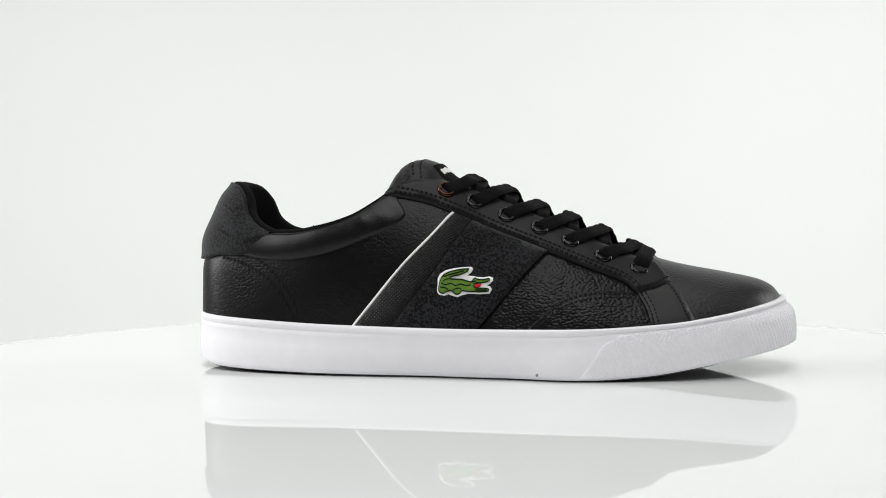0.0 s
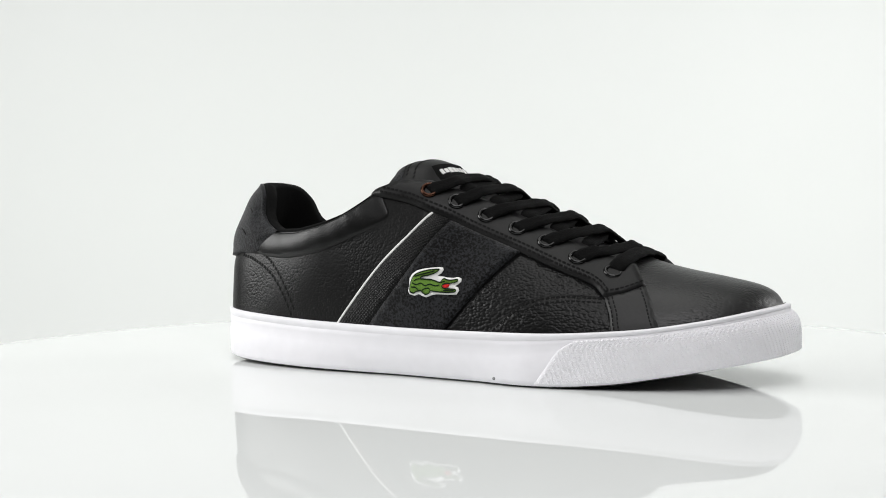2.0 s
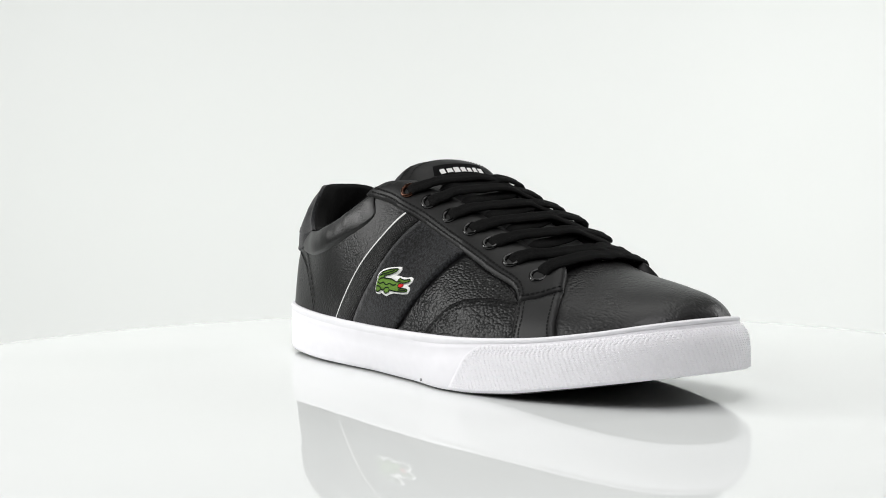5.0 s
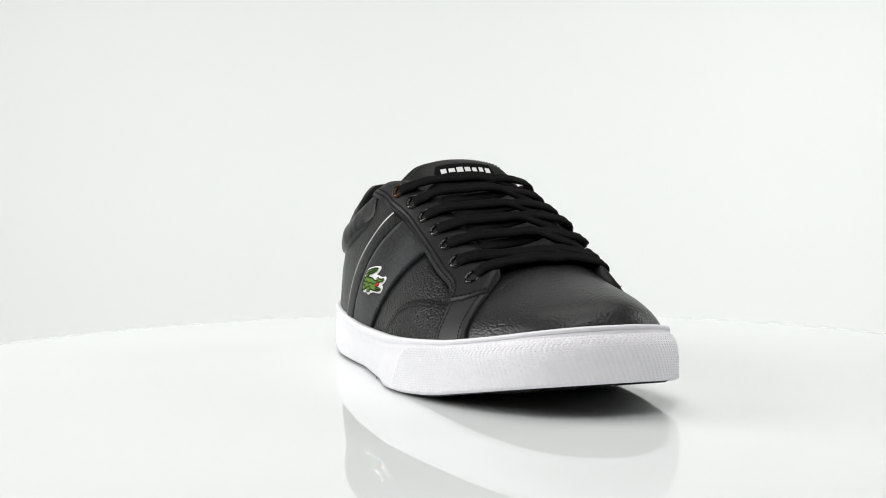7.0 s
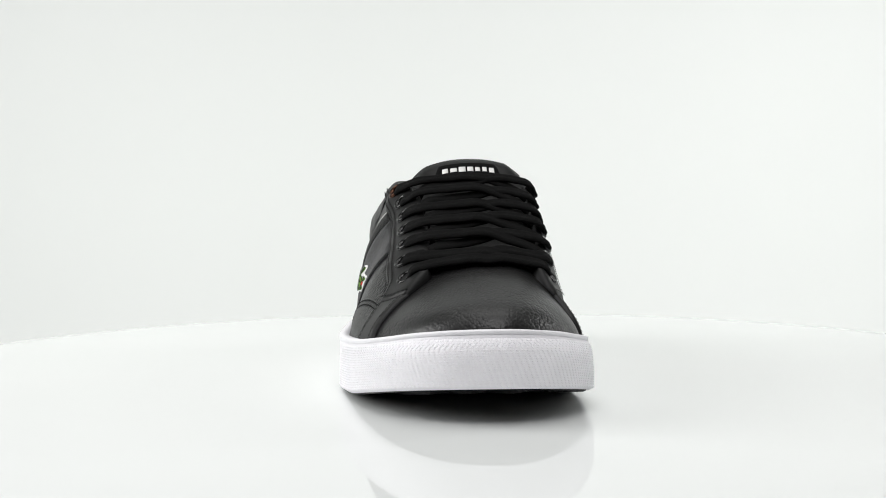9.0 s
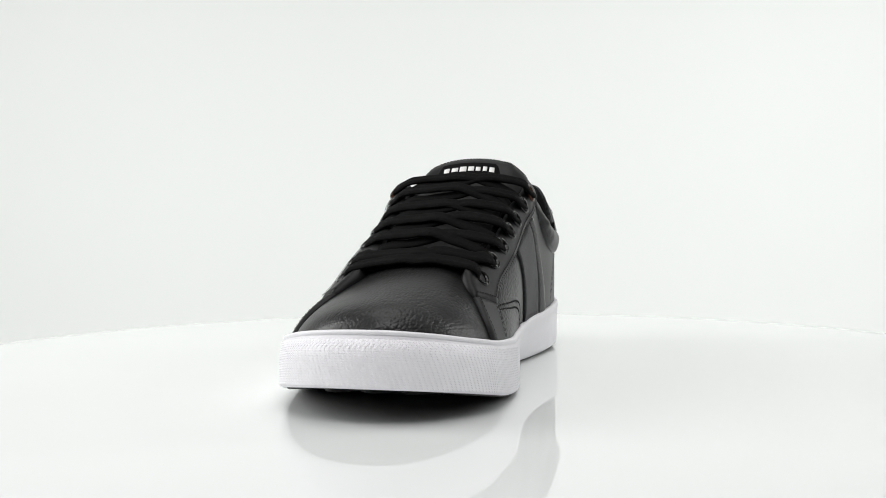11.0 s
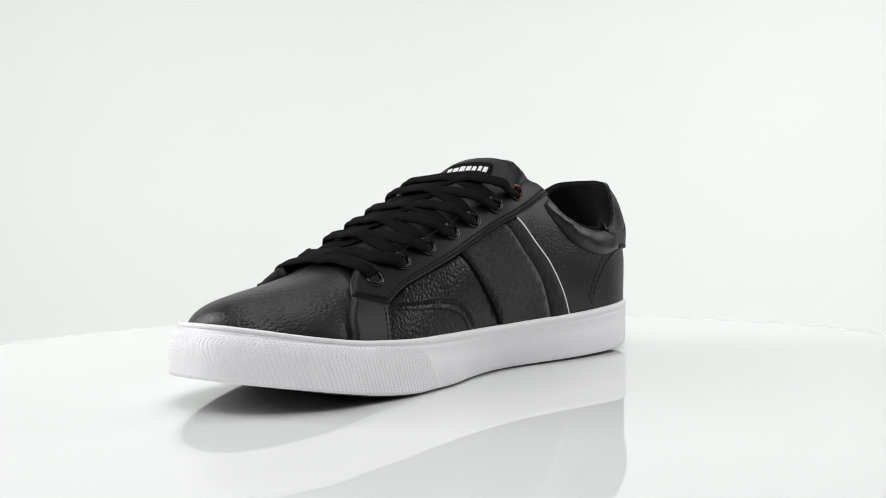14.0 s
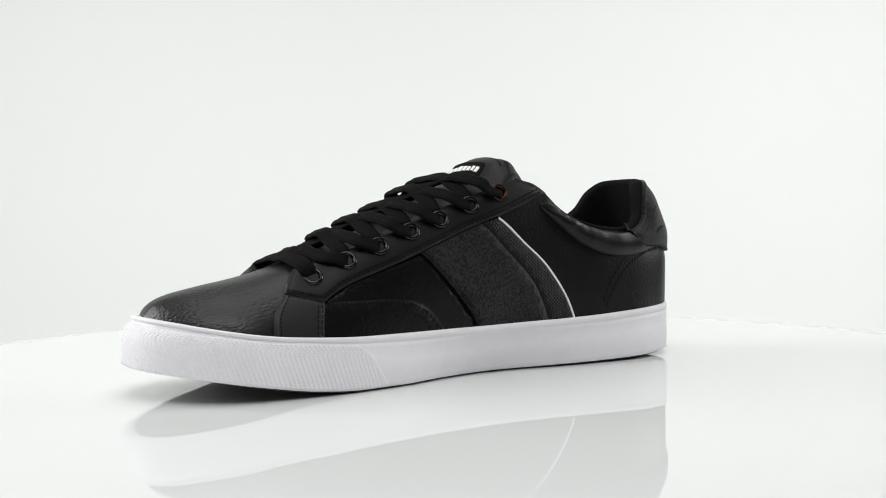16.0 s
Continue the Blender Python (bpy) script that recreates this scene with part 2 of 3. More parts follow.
# ---------------------------------------------------------------- the sneaker
sneaker = tagged(new("sneaker"), "black leather low-top sneaker with white rubber sole", "shoe")


def sole_outline(inset=0.0, n=110):
    """The sole's plan from the heel along the outer side to the toe and back along the inner side, moved inwards."""
    ph = np.concatenate([np.linspace(0, math.pi, n, endpoint=False), np.linspace(math.pi, 0, n, endpoint=False)])
    s = (HEEL + TOE) / 2 - (TOE - HEEL) / 2 * np.cos(ph)
    w = np.where(np.arange(2 * n) < n, SOLE_OUT(ph), SOLE_IN(ph))
    p = np.stack([s, w], 1)
    t = np.roll(p, -2, 0) - np.roll(p, 2, 0)
    t /= np.linalg.norm(t, axis=1, keepdims=True)
    return p + np.stack([-t[:, 1], t[:, 0]], 1) * inset


WAIST_OUT = smooth_curve([-.14, -.065, -.03, .0, .035, .066, .18], [.0, .0, .0030, .0060, .0042, .0, .0])
WAIST_IN = smooth_curve([-.14, -.10, -.045, .0, .03, .058, .18], [.0, .001, .0045, .0085, .0045, .0, .0])


def sole_ring(inset, z_of, waist=0.0, n=110):
    """A ring of the sole: inset in metres, or a function of s; waist is the share of the undercut arch."""
    p, q = sole_outline(0.0, n), sole_outline(.001, n)
    ring = []
    for i, ((a, b), (c, d)) in enumerate(zip(p, q)):
        k = 1000 * ((inset(a) if callable(inset) else inset) + waist * float(WAIST_OUT(a) if i < n else WAIST_IN(a)))
        ring.append((a + (c - a) * k, b + (d - b) * k, z_of(a)))
    return ring


SHOULDER = smooth_curve([-.14, .08, .12, .15, .172], [.0, .0, .0010, .0030, .0042])
RIM_SCALE = smooth_curve([-.14, .05, .10, .172], [1, 1, .60, .48])


def rim(d):
    return lambda s: d + float(SHOULDER(s))


def rolled(d, share):
    return lambda s: d + share * float(SHOULDER(s))


def top_less(d):
    return lambda s: float(SOLE_TOP(s)) - d * float(RIM_SCALE(s))


def bottom_plus(d):
    return lambda s: float(SOLE_BOTTOM(s)) + d


rows = [sole_ring(*ring) for ring in [
    (.012, bottom_plus(.0025), 1), (.0035, bottom_plus(.0012), 1), (.0012, bottom_plus(.0009), 1), (.0004, bottom_plus(.0014), 1), (.0, bottom_plus(.0035), .9), (.0, bottom_plus(.0070), .7),
    (rolled(.0, .52), top_less(.0112), .40), (rolled(.0002, .55), top_less(.0108), .38), (rolled(.0002, .96), top_less(.0060), .12), (rim(.0002), top_less(.0042), .06), (rim(.0005), top_less(.0039)), (rim(.0005), top_less(.0036)),
    (rim(.0001), top_less(.0031)), (rim(.0), top_less(.0012)), (rim(.0003), top_less(.0004)), (rim(.001), top_less(.0)), (rim(.0040), top_less(.0003)), (rim(.005), top_less(.004))]]
midsole = part("midsole", grid(rows, closed_v=True), M_RUBBER, sneaker, "white rubber cupsole sidewall")
TOE_WRAP = smooth_curve([-.14, .11, .15, .172], [.0, .0, .0022, .0034])


def tread_inset(d):
    return lambda s: d + float(TOE_WRAP(s))


# concentric grooves run round the edge of the outsole
steps = [(.024, .0012)]
for k in range(6):
    d = .0165 - k * .0025
    steps += [(d + .0009, .0014), (d + .0006, .0003), (d - .0006, .0003), (d - .0009, .0014)]
steps += [(.0024, .0003), (.0018, .0006), (.0018, .003)]
rows = [sole_ring(tread_inset(d), bottom_plus(z), 1) for d, z in steps]
outsole = part("outsole", grid(rows, closed_v=True), M_OUTSOLE, sneaker, "dark treaded rubber outsole")


from mathutils.geometry import delaunay_2d_cdt

THROAT = {-1: smooth_curve([-0.02, 0.001, 0.0173, 0.0342, 0.0505, 0.0644, 0.0788, 0.0946, 0.1021], [0.747, 0.767, 0.742, 0.732, 0.719, 0.702, 0.682, 0.679, 0.682]),
          1: smooth_curve([-0.02, -0.0025, 0.0173, 0.0352, 0.0535, 0.0674, 0.0827, 0.0936, 0.1021], [0.564, 0.584, 0.579, 0.571, 0.566, 0.569, 0.594, 0.639, 0.659])}
SQUASH = .065                     # metres of cloth per unit of a


def quarter_top(side):
    def f(s):
        top = float(a_of(side, s, collar(side, s)))
        return top if s < -.0150 else min(top - .01, float(THROAT[side](s)) - .05) if s < 0 else float(THROAT[side](s)) - .05
    return f


def glide(points, step=.0015):
    """A smooth line through a few (s, a) points, evenly stepped."""
    p = np.array(points, float)
    if len(p) > 2:
        d = np.concatenate([[0], np.cumsum(np.hypot(np.diff(p[:, 0]), np.diff(p[:, 1]) * SQUASH))])
        q = np.vstack([2 * p[0] - p[1], p, 2 * p[-1] - p[-2]])
        out = []
        for i in range(len(p) - 1):
            n = max(2, int((d[i + 1] - d[i]) / step))
            for t in np.linspace(0, 1, n, endpoint=False):
                a, b, c, e = q[i], q[i + 1], q[i + 2], q[i + 3]
                out.append(.5 * (2 * b + (c - a) * t + (2 * a - 5 * b + 4 * c - e) * t * t + (3 * b - a - 3 * c + e) * t ** 3))
        return np.array(out + [p[-1]])
    n = max(2, int(math.hypot(p[1][0] - p[0][0], (p[1][1] - p[0][1]) * SQUASH) / step))
    return p[0] + (p[1] - p[0]) * np.linspace(0, 1, n + 1)[:, None]


def outline(*edges):
    """A closed outline from smooth edges laid end to end."""
    pts = []
    for e in edges:
        g = glide(e)
        for q in g:
            if not pts or math.hypot(q[0] - pts[-1][0], (q[1] - pts[-1][1]) * SQUASH) > 3e-4:
                pts.append((float(q[0]), float(q[1])))
    if math.hypot(pts[0][0] - pts[-1][0], (pts[0][1] - pts[-1][1]) * SQUASH) < 3e-4:
        pts.pop()
    return pts


def panel(side, pts, lift, puff=0.0, soft=.004, step=.0022, skirt=.0006, edge=.35, loose=None):
    """A cut piece of leather or cloth laid on the upper: pts is its outline in (s, a)."""
    flat = np.array([(s, a * SQUASH) for s, a in pts])
    lo, hi = flat.min(0), flat.max(0)
    xs, ys = np.meshgrid(np.arange(lo[0] + step / 2, hi[0], step), np.arange(lo[1] + step / 2, hi[1], step))
    grid_pts = np.stack([xs.ravel(), ys.ravel()], 1)
    a, b = flat, np.roll(flat, -1, 0)

    def reach(p):
        ab = b - a
        t = np.clip(((p[:, None] - a) * ab).sum(-1) / np.maximum((ab * ab).sum(-1), 1e-14), 0, 1)
        return np.linalg.norm(p[:, None] - a - ab * t[..., None], axis=-1).min(1)
    if len(grid_pts):
        grid_pts = grid_pts[reach(grid_pts) > step * .45]
    allp = [Vector(p) for p in np.vstack([flat, grid_pts])]
    n = len(flat)
    v, _, f, ov, _, _ = delaunay_2d_cdt(allp, [(i, (i + 1) % n) for i in range(n)], [], 1, 1e-7)
    v = np.array([tuple(q) for q in v])
    d = reach(v)
    up = lift + puff * (1 - np.exp(-(d / soft) ** 2)) - lift * edge * np.exp(-(d / .0005) ** 2)
    if loose is not None:
        up = up + .0023 * np.exp(-(np.hypot(v[:, 0] - loose[0], v[:, 1] - loose[1] * SQUASH) / .009) ** 2)
    xyz = lifted(side, v[:, 0], v[:, 1] / SQUASH, up)
    bm = bmesh.new()
    vs = [bm.verts.new(q) for q in xyz]
    for t in f:
        try:
            bm.faces.new([vs[i] for i in t])
        except ValueError:
            pass
    rim = [e for e in bm.edges if e.is_boundary]
    under = {}
    for i, q in enumerate(vs):
        if any(e.is_boundary for e in q.link_edges):
            under[q] = bm.verts.new(lifted(side, v[i, 0], v[i, 1] / SQUASH, -skirt))
    for e in rim:
        p, q = e.verts
        bm.faces.new((p, q, under[q], under[p]))
    return bm


def stitches(side, line, lift, length=.0017, gap=.0006, width=.0003, shift=0.0, start=.0006, bm=None):
    """A row of thread stitches along a line in (s, a); shift moves it sideways in metres."""
    bm = bm or bmesh.new()
    g = glide(line, .0004)
    flat = np.stack([g[:, 0], g[:, 1] * SQUASH], 1)
    if shift:
        t = np.gradient(flat, axis=0)
        t /= np.maximum(np.linalg.norm(t, axis=1, keepdims=True), 1e-9)
        flat = flat + np.stack([-t[:, 1], t[:, 0]], 1) * shift
    d = np.concatenate([[0], np.cumsum(np.linalg.norm(np.diff(flat, axis=0), axis=1))])
    at = start
    while at + length < d[-1]:
        ends = []
        for u in (at, at + length * .5, at + length):
            ends.append((np.interp(u, d, flat[:, 0]), np.interp(u, d, flat[:, 1])))
        (x0, y0), (x1, y1) = ends[0], ends[2]
        k = math.hypot(x1 - x0, y1 - y0) or 1
        nx, ny = -(y1 - y0) / k * width, (x1 - x0) / k * width
        rows = []
        for (x, y), h in zip(ends, (-.0001, .0002, -.0001)):
            rows.append([lifted(side, x + nx * j, (y + ny * j) / SQUASH, lift + h * (1 if j == 0 else .2)) for j in (-1, 0, 1)])
        grid(rows, bm=bm)
        at += length + gap
    return bm


def sweep(points, normals, wide, thick, around=12, step=.0012, ends=True, bm=None):
    """A flat rounded cord through points."""
    p, nn = np.array(points, float), np.array(normals, float)
    q = np.vstack([2 * p[0] - p[1], p, 2 * p[-1] - p[-2]])
    qn = np.vstack([nn[0], nn, nn[-1]])
    path, nor = [], []
    for i in range(len(p) - 1):
        n = max(2, int(np.linalg.norm(p[i + 1] - p[i]) / step))
        for t in np.linspace(0, 1, n, endpoint=(i == len(p) - 2)):
            for src, out in ((q, path), (qn, nor)):
                a, b, c, e = src[i], src[i + 1], src[i + 2], src[i + 3]
                out.append(.5 * (2 * b + (c - a) * t + (2 * a - 5 * b + 4 * c - e) * t * t + (3 * b - a - 3 * c + e) * t ** 3))
    path, nor = np.array(path), np.array(nor)
    tan = np.gradient(path, axis=0)
    rows = []
    for i, (c, t, n) in enumerate(zip(path, tan, nor)):
        t = t / max(np.linalg.norm(t), 1e-9)
        side_v = np.cross(t, n)
        side_v /= max(np.linalg.norm(side_v), 1e-9)
        up = np.cross(side_v, t)
        w = wide * (1 + .05 * math.sin(i * .55 + c[0] * 900))
        rows.append([c + side_v * (w / 2 * math.copysign(abs(math.cos(a)) ** .8, math.cos(a))) + up * (thick / 2 * math.sin(a) * (1 - .30 * math.exp(-(math.cos(a) / .22) ** 2))) for a in np.linspace(0, 2 * math.pi, around, endpoint=False)])
    bm = grid(rows, closed_v=True, bm=bm)
    return bm


# lines of the pattern, in (s, a)
EYELETS = {-1: [(0.003, 0.664), (0.0164, 0.644), (0.0322, 0.624), (0.0481, 0.612), (0.0629, 0.589), (0.0788, 0.554), (0.0956, 0.554)],
     1: [(-0.002, 0.529), (0.0144, 0.514), (0.0317, 0.494), (0.0476, 0.496), (0.0644, 0.481), (0.0803, 0.484), (0.0966, 0.499)]}
STAY_LOW = {-1: [(-0.0268, 0.545), (-0.0069, 0.564), (0.0079, 0.551), (0.0277, 0.516), (0.054, 0.486), (0.0758, 0.446), (0.0892, 0.424), (0.0961, 0.356)],
     1: [(-0.0335, 0.44), (-0.0064, 0.393), (0.0173, 0.371), (0.0436, 0.336), (0.0654, 0.308), (0.0827, 0.303), (0.0912, 0.278), (0.0946, 0.253)]}
STAY_CROSS = {-1: [(0.0961, 0.356), (0.1045, 0.429), (0.1115, 0.524)],
     1: [(0.0946, 0.253), (0.1031, 0.351), (0.1115, 0.446)]}
STAY_UP = {-1: [(0.1115, 0.524), (0.1065, 0.622), (0.1021, 0.682), (0.0946, 0.679), (0.0788, 0.682), (0.0644, 0.702), (0.0505, 0.719), (0.0342, 0.732), (0.0173, 0.735), (0.001, 0.738)],
     1: [(0.1115, 0.446), (0.1085, 0.564), (0.1021, 0.659), (0.0936, 0.639), (0.0827, 0.594), (0.0674, 0.569), (0.0535, 0.566), (0.0352, 0.571), (0.0173, 0.579), (-0.0025, 0.584)]}
STAY_BACK = {-1: [(-.0035, .762), (-.0120, .706), (-.0208, .620), (-.0268, .545)], 1: [(-.004, .588), (-.0145, .565), (-.0255, .505), (-.0335, .440)]}
LEG_BACK = {-1: [(0.0961, 0.356), (0.1001, 0.236), (0.1016, 0.143), (0.1039, 0.0)],
     1: [(0.0946, 0.253), (0.0961, 0.153), (0.0971, 0.053), (0.0976, 0.0)]}
LEG_FRONT = {-1: [(0.1244, 0.0), (0.1209, 0.168), (0.1169, 0.361), (0.1115, 0.524)],
     1: [(0.1216, 0.0), (0.1204, 0.1), (0.1184, 0.273), (0.1115, 0.446)]}
STRIPE = {-1: [(0.0074, 0.551), (-0.002, 0.414), (-0.0154, 0.268), (-0.0277, 0.138), (-0.0382, 0.04), (-0.0425, 0.0)],
     1: [(-0.0005, 0.378), (-0.0150, 0.243), (-0.0308, 0.148), (-0.0431, 0.068), (-0.0491, 0.015), (-0.0508, 0.0)]}
WOOL_BACK = {-1: [(0.0164, 0.536), (0.0, 0.268), (-0.0188, 0.055), (-0.0237, 0.0)],
     1: [(0.0094, 0.376), (-0.0050, 0.218), (-0.0232, 0.095), (-0.0342, 0.0)]}
WOOL_FRONT = {-1: [(0.0182, 0.0), (0.0228, 0.06), (0.0357, 0.228), (0.0446, 0.356), (0.053, 0.489)],
     1: [(0.0089, 0.0), (0.0203, 0.073), (0.0317, 0.173), (0.0441, 0.331)]}
CURVE = {-1: [(0.0956, 0.356), (0.0827, 0.326), (0.0704, 0.283), (0.0619, 0.236), (0.055, 0.165), (0.0476, 0.08), (0.0406, 0.0)],
     1: [(0.0941, 0.253), (0.0753, 0.17), (0.0535, 0.118), (0.0436, 0.083), (0.0342, 0.03), (0.0282, 0.0)]}
PAD_LOW = {-1: [(-.1015, .203), (-.090, .199), (-.0709, .214), (-.0477, .271), (-.025, .381), (-.0150, .470), (-.0190, .525)],
           1: [(-.1040, .182), (-.0823, .174), (-.0630, .203), (-.0470, .258), (-.0350, .325), (-.0285, .385), (-.0340, .415)]}
TAB_LOW = smooth_curve([-.1328, -.1235, -.1169, -.1008, -.0930, -.0865], [.166, .180, .195, .206, .248, .292])
HEEL_SEAM = [(-.1150, .190), (-.1032, .183), (-.0912, .160), (-.0835, .130), (-.0751, .074), (-.0692, .010)]

for side in (-1, 1):
    STAY_LOW[side][0] = (-.0262, float(a_of(side, -.0262, collar(side, -.0262))) - .002) if side < 0 else (-.0325, float(a_of(side, -.0325, collar(side, -.0325))) - .002)
    STAY_BACK[side] = [STAY_UP[side][-1]] + [(s, float(a_of(side, s, collar(side, s))) + .012) for s in (-.0130, -.0195, -.0245)] + [STAY_LOW[side][0]]


def collar_edge(side, s0, s1, drop=.006):
    return [(s, float(a_of(side, s, collar(side, s))) - drop) for s in np.linspace(s0, s1, 9)]


# ---- lining and footbed
ring = [(-1, s) for s in -.0135 - .1193 * np.sin(np.linspace(0, math.pi / 2, 60))] + [(1, s) for s in (-.0135 - .1193 * np.sin(np.linspace(0, math.pi / 2, 60)))[::-1][1:]]
rows = []
for side, s in ring:
    ac = float(a_of(side, s, collar(side, s)))
    row = [lifted(side, s, ac - .012, -.0003)]
    for th in np.linspace(0, math.pi, 9):
        row.append(lifted(side, s, ac + .012 * math.sin(th), -.0032 + .0034 * math.cos(th)))
    for u in np.linspace(.05, 1, 12):
        row.append(lifted(side, s, ac + (.06 - ac) * u, -.007 - .0035 * math.sin(u * math.pi)))
    rows.append(row)
lining = part("lining", grid(rows), M_LINING, sneaker, "soft black textile collar lining")
rows = []
for s in np.linspace(-.122, .10, 60):
    lo, hi = upper(-1, s, .05)[1] + .004, upper(1, s, .05)[1] - .004
    rows.append([(s, lo + (hi - lo) * u, float(SOLE_TOP(s)) + .003 + .004 * (2 * u - 1) ** 2) for u in np.linspace(0, 1, 14)])
part("footbed", grid(rows), M_LINING, sneaker, "black textile footbed")

# ---- quarters, vamp and what is sewn on them
for side in (-1, 1):
    outer = side < 0
    rows = []
    for ph in np.linspace(0, math.acos(((UP_HEEL + UP_TOE) / 2 - .1035) / ((UP_TOE - UP_HEEL) / 2)), 150):
        s = (UP_HEEL + UP_TOE) / 2 - (UP_TOE - UP_HEEL) / 2 * math.cos(ph)
        rows.append(lifted(side, np.full(30, s), np.linspace(.0, quarter_top(side)(s), 30), .0))
    quarter = part("quarter", grid(rows), M_CREASED, sneaker, "finely grained black leather outer quarter" if outer else "creased black leather inner quarter")
    # ribbed tape and wool panel
    part("ribbed_tape", panel(side, outline([(s + .0009, a) for s, a in STRIPE[side]], [(STRIPE[side][-1][0] + .0009, .004), (WOOL_BACK[side][-1][0] + .001, .0)], WOOL_BACK[side][::-1], [WOOL_BACK[side][0], (STRIPE[side][0][0] + .0009, STRIPE[side][0][1])]), .0017, .0005, .003, edge=.1), M_RIB, quarter, "black ribbed tape beside the piping")
    part("wool_panel", panel(side, outline(WOOL_BACK[side], [WOOL_BACK[side][-1], WOOL_FRONT[side][0]], WOOL_FRONT[side], [WOOL_FRONT[side][-1], WOOL_BACK[side][0]]), .0014, edge=.1), M_WOOL, quarter, "charcoal wool felt side panel")
    g = glide(STRIPE[side], .001)
    mid = lifted(side, g[:, 0], g[:, 1], .0005)
    nor = lifted(side, g[:, 0], g[:, 1], .0019) - mid
    part("piping", sweep(mid, nor * 1000, .0015 if outer else .0017, .0018, 10, .004), M_WHITE, quarter, "thin white piping line")
    part("forefoot_panel", panel(side, outline(WOOL_FRONT[side], [WOOL_FRONT[side][-1]] + [q for q in STAY_LOW[side] if q[0] > WOOL_FRONT[side][-1][0] + .002], LEG_BACK[side], [LEG_BACK[side][-1], WOOL_FRONT[side][0]]), .0004), M_PEBBLE if outer else M_WRINKLED, quarter, "pebbled black leather forefoot side" if outer else "creased black leather forefoot side")
    # front overlay with the curved seam
    part("side_overlay", panel(side, outline(CURVE[side], [CURVE[side][-1], (LEG_BACK[side][-1][0] + .002, .0)], [(LEG_BACK[side][-1][0] + .002, .0), (LEG_BACK[side][0][0] + .002, LEG_BACK[side][0][1])]), .0009), M_PEBBLE if outer else M_WRINKLED, quarter, "pebbled leather overlay with curved seam")
    # padded collar
    top_a = collar_edge(side, PAD_LOW[side][-1][0] - .002, -.0865)
    low = glide(PAD_LOW[side], .0008)
    high = glide([(-.0865, top_a[-1][1])] + top_a[::-1][1:], .0008)
    u = np.linspace(0, 1, 90)
    low = np.stack([np.interp(u, np.linspace(0, 1, len(low)), low[:, c]) for c in (0, 1)], 1)
    high = np.stack([np.interp(u, np.linspace(0, 1, len(high)), high[:, c]) for c in (0, 1)], 1)
    rows = []
    for v in np.linspace(0, 1, 18):
        p = low + (high - low) * v
        puffed = (.0029 if outer else .0038) * math.sin(math.pi * (.02 + .86 * v)) ** .55 * np.minimum(1, .03 + 3.4 * (1 - u)) ** .75 * (1 + .10 * np.sin(u * 60 + 3 * v) * u ** 3 + .04 * np.sin(u * 23 + 5 * v))
        rows.append(lifted(side, p[:, 0], p[:, 1], puffed if 0 < v < 1 else -.0004))
    part("collar_pad", grid(rows), M_PAD, quarter, "padded smooth leather collar")
    # eyestay, its leg, the eyelets
    stay = part("eyestay", panel(side, outline(STAY_LOW[side], STAY_CROSS[side], STAY_UP[side], STAY_BACK[side]), .0019, .0002, .003, loose=STAY_UP[side][2]), M_LEATHER, sneaker, "smooth black leather eyestay with double stitching")
    part("forefoot_strap", panel(side, outline(LEG_BACK[side], [LEG_BACK[side][-1], LEG_FRONT[side][0]], LEG_FRONT[side], [(s, a + .01) for s, a in STAY_CROSS[side][::-1]]), .0015), M_SATIN, sneaker, "smooth dull black leather strap down to the sole")
    seams = stitches(side, STAY_LOW[side], .0023, shift=.0014, start=.005)
    stitches(side, STAY_LOW[side], .0023, shift=.0029, start=.006, bm=seams)
    stitches(side, STAY_CROSS[side], .0024, shift=.0022, bm=seams)
    part("stitching", seams, M_THREAD, stay)["kind"] = "stuff"
    seams = stitches(side, LEG_BACK[side], .0016, shift=.0012)
    stitches(side, LEG_BACK[side], .0016, shift=.0032, bm=seams)
    stitches(side, LEG_FRONT[side], .0016, shift=.0026, bm=seams)
    stitches(side, CURVE[side], .0010, shift=.0010, bm=seams)
    stitches(side, CURVE[side], .0010, shift=.0028, bm=seams)
    stitches(side, HEEL_SEAM, .0002, width=.0003, bm=seams)
    stitches(side, HEEL_SEAM, .0002, width=.0003, shift=.0022, bm=seams)
    part("stitching", seams, M_THREAD, quarter)["kind"] = "stuff"
    for k, (s, a) in enumerate(EYELETS[side]):
        c = lifted(side, s, a, .0021)
        nz = lifted(side, s, a, .0031) - c
        nz /= np.linalg.norm(nz)
        ax = np.cross(nz, (0, 1, 0))
        ax /= np.linalg.norm(ax)
        ay = np.cross(nz, ax)
        rows = []
        for r, h in [(.0045, -.0006), (.0046, .0002), (.0043, .0009), (.0036, .0013), (.0029, .0009), (.0024, .0), (.0023, -.0012)]:
            rows.append([c + ax * (r * math.cos(t)) + ay * (r * math.sin(t)) + nz * h for t in np.linspace(0, 2 * math.pi, 28, endpoint=False)])
        eyelet = part("eyelet", grid(rows, closed_v=True), M_COPPER if k == 0 else M_EYELET, stay, "copper-rimmed metal eyelet" if k == 0 else "glossy black metal eyelet")
        # a black disc closes the ring, standing in for the shade in its hole
        rows = [[c + ax * (r * math.cos(t)) + ay * (r * math.sin(t)) + nz * h for t in np.linspace(0, 2 * math.pi, 16, endpoint=False)] for r, h in [(.0001, -.0008), (.0027, -.0008)]]
        part("eyelet_hole_shade", grid(rows, closed_v=True), M_THREAD, eyelet)

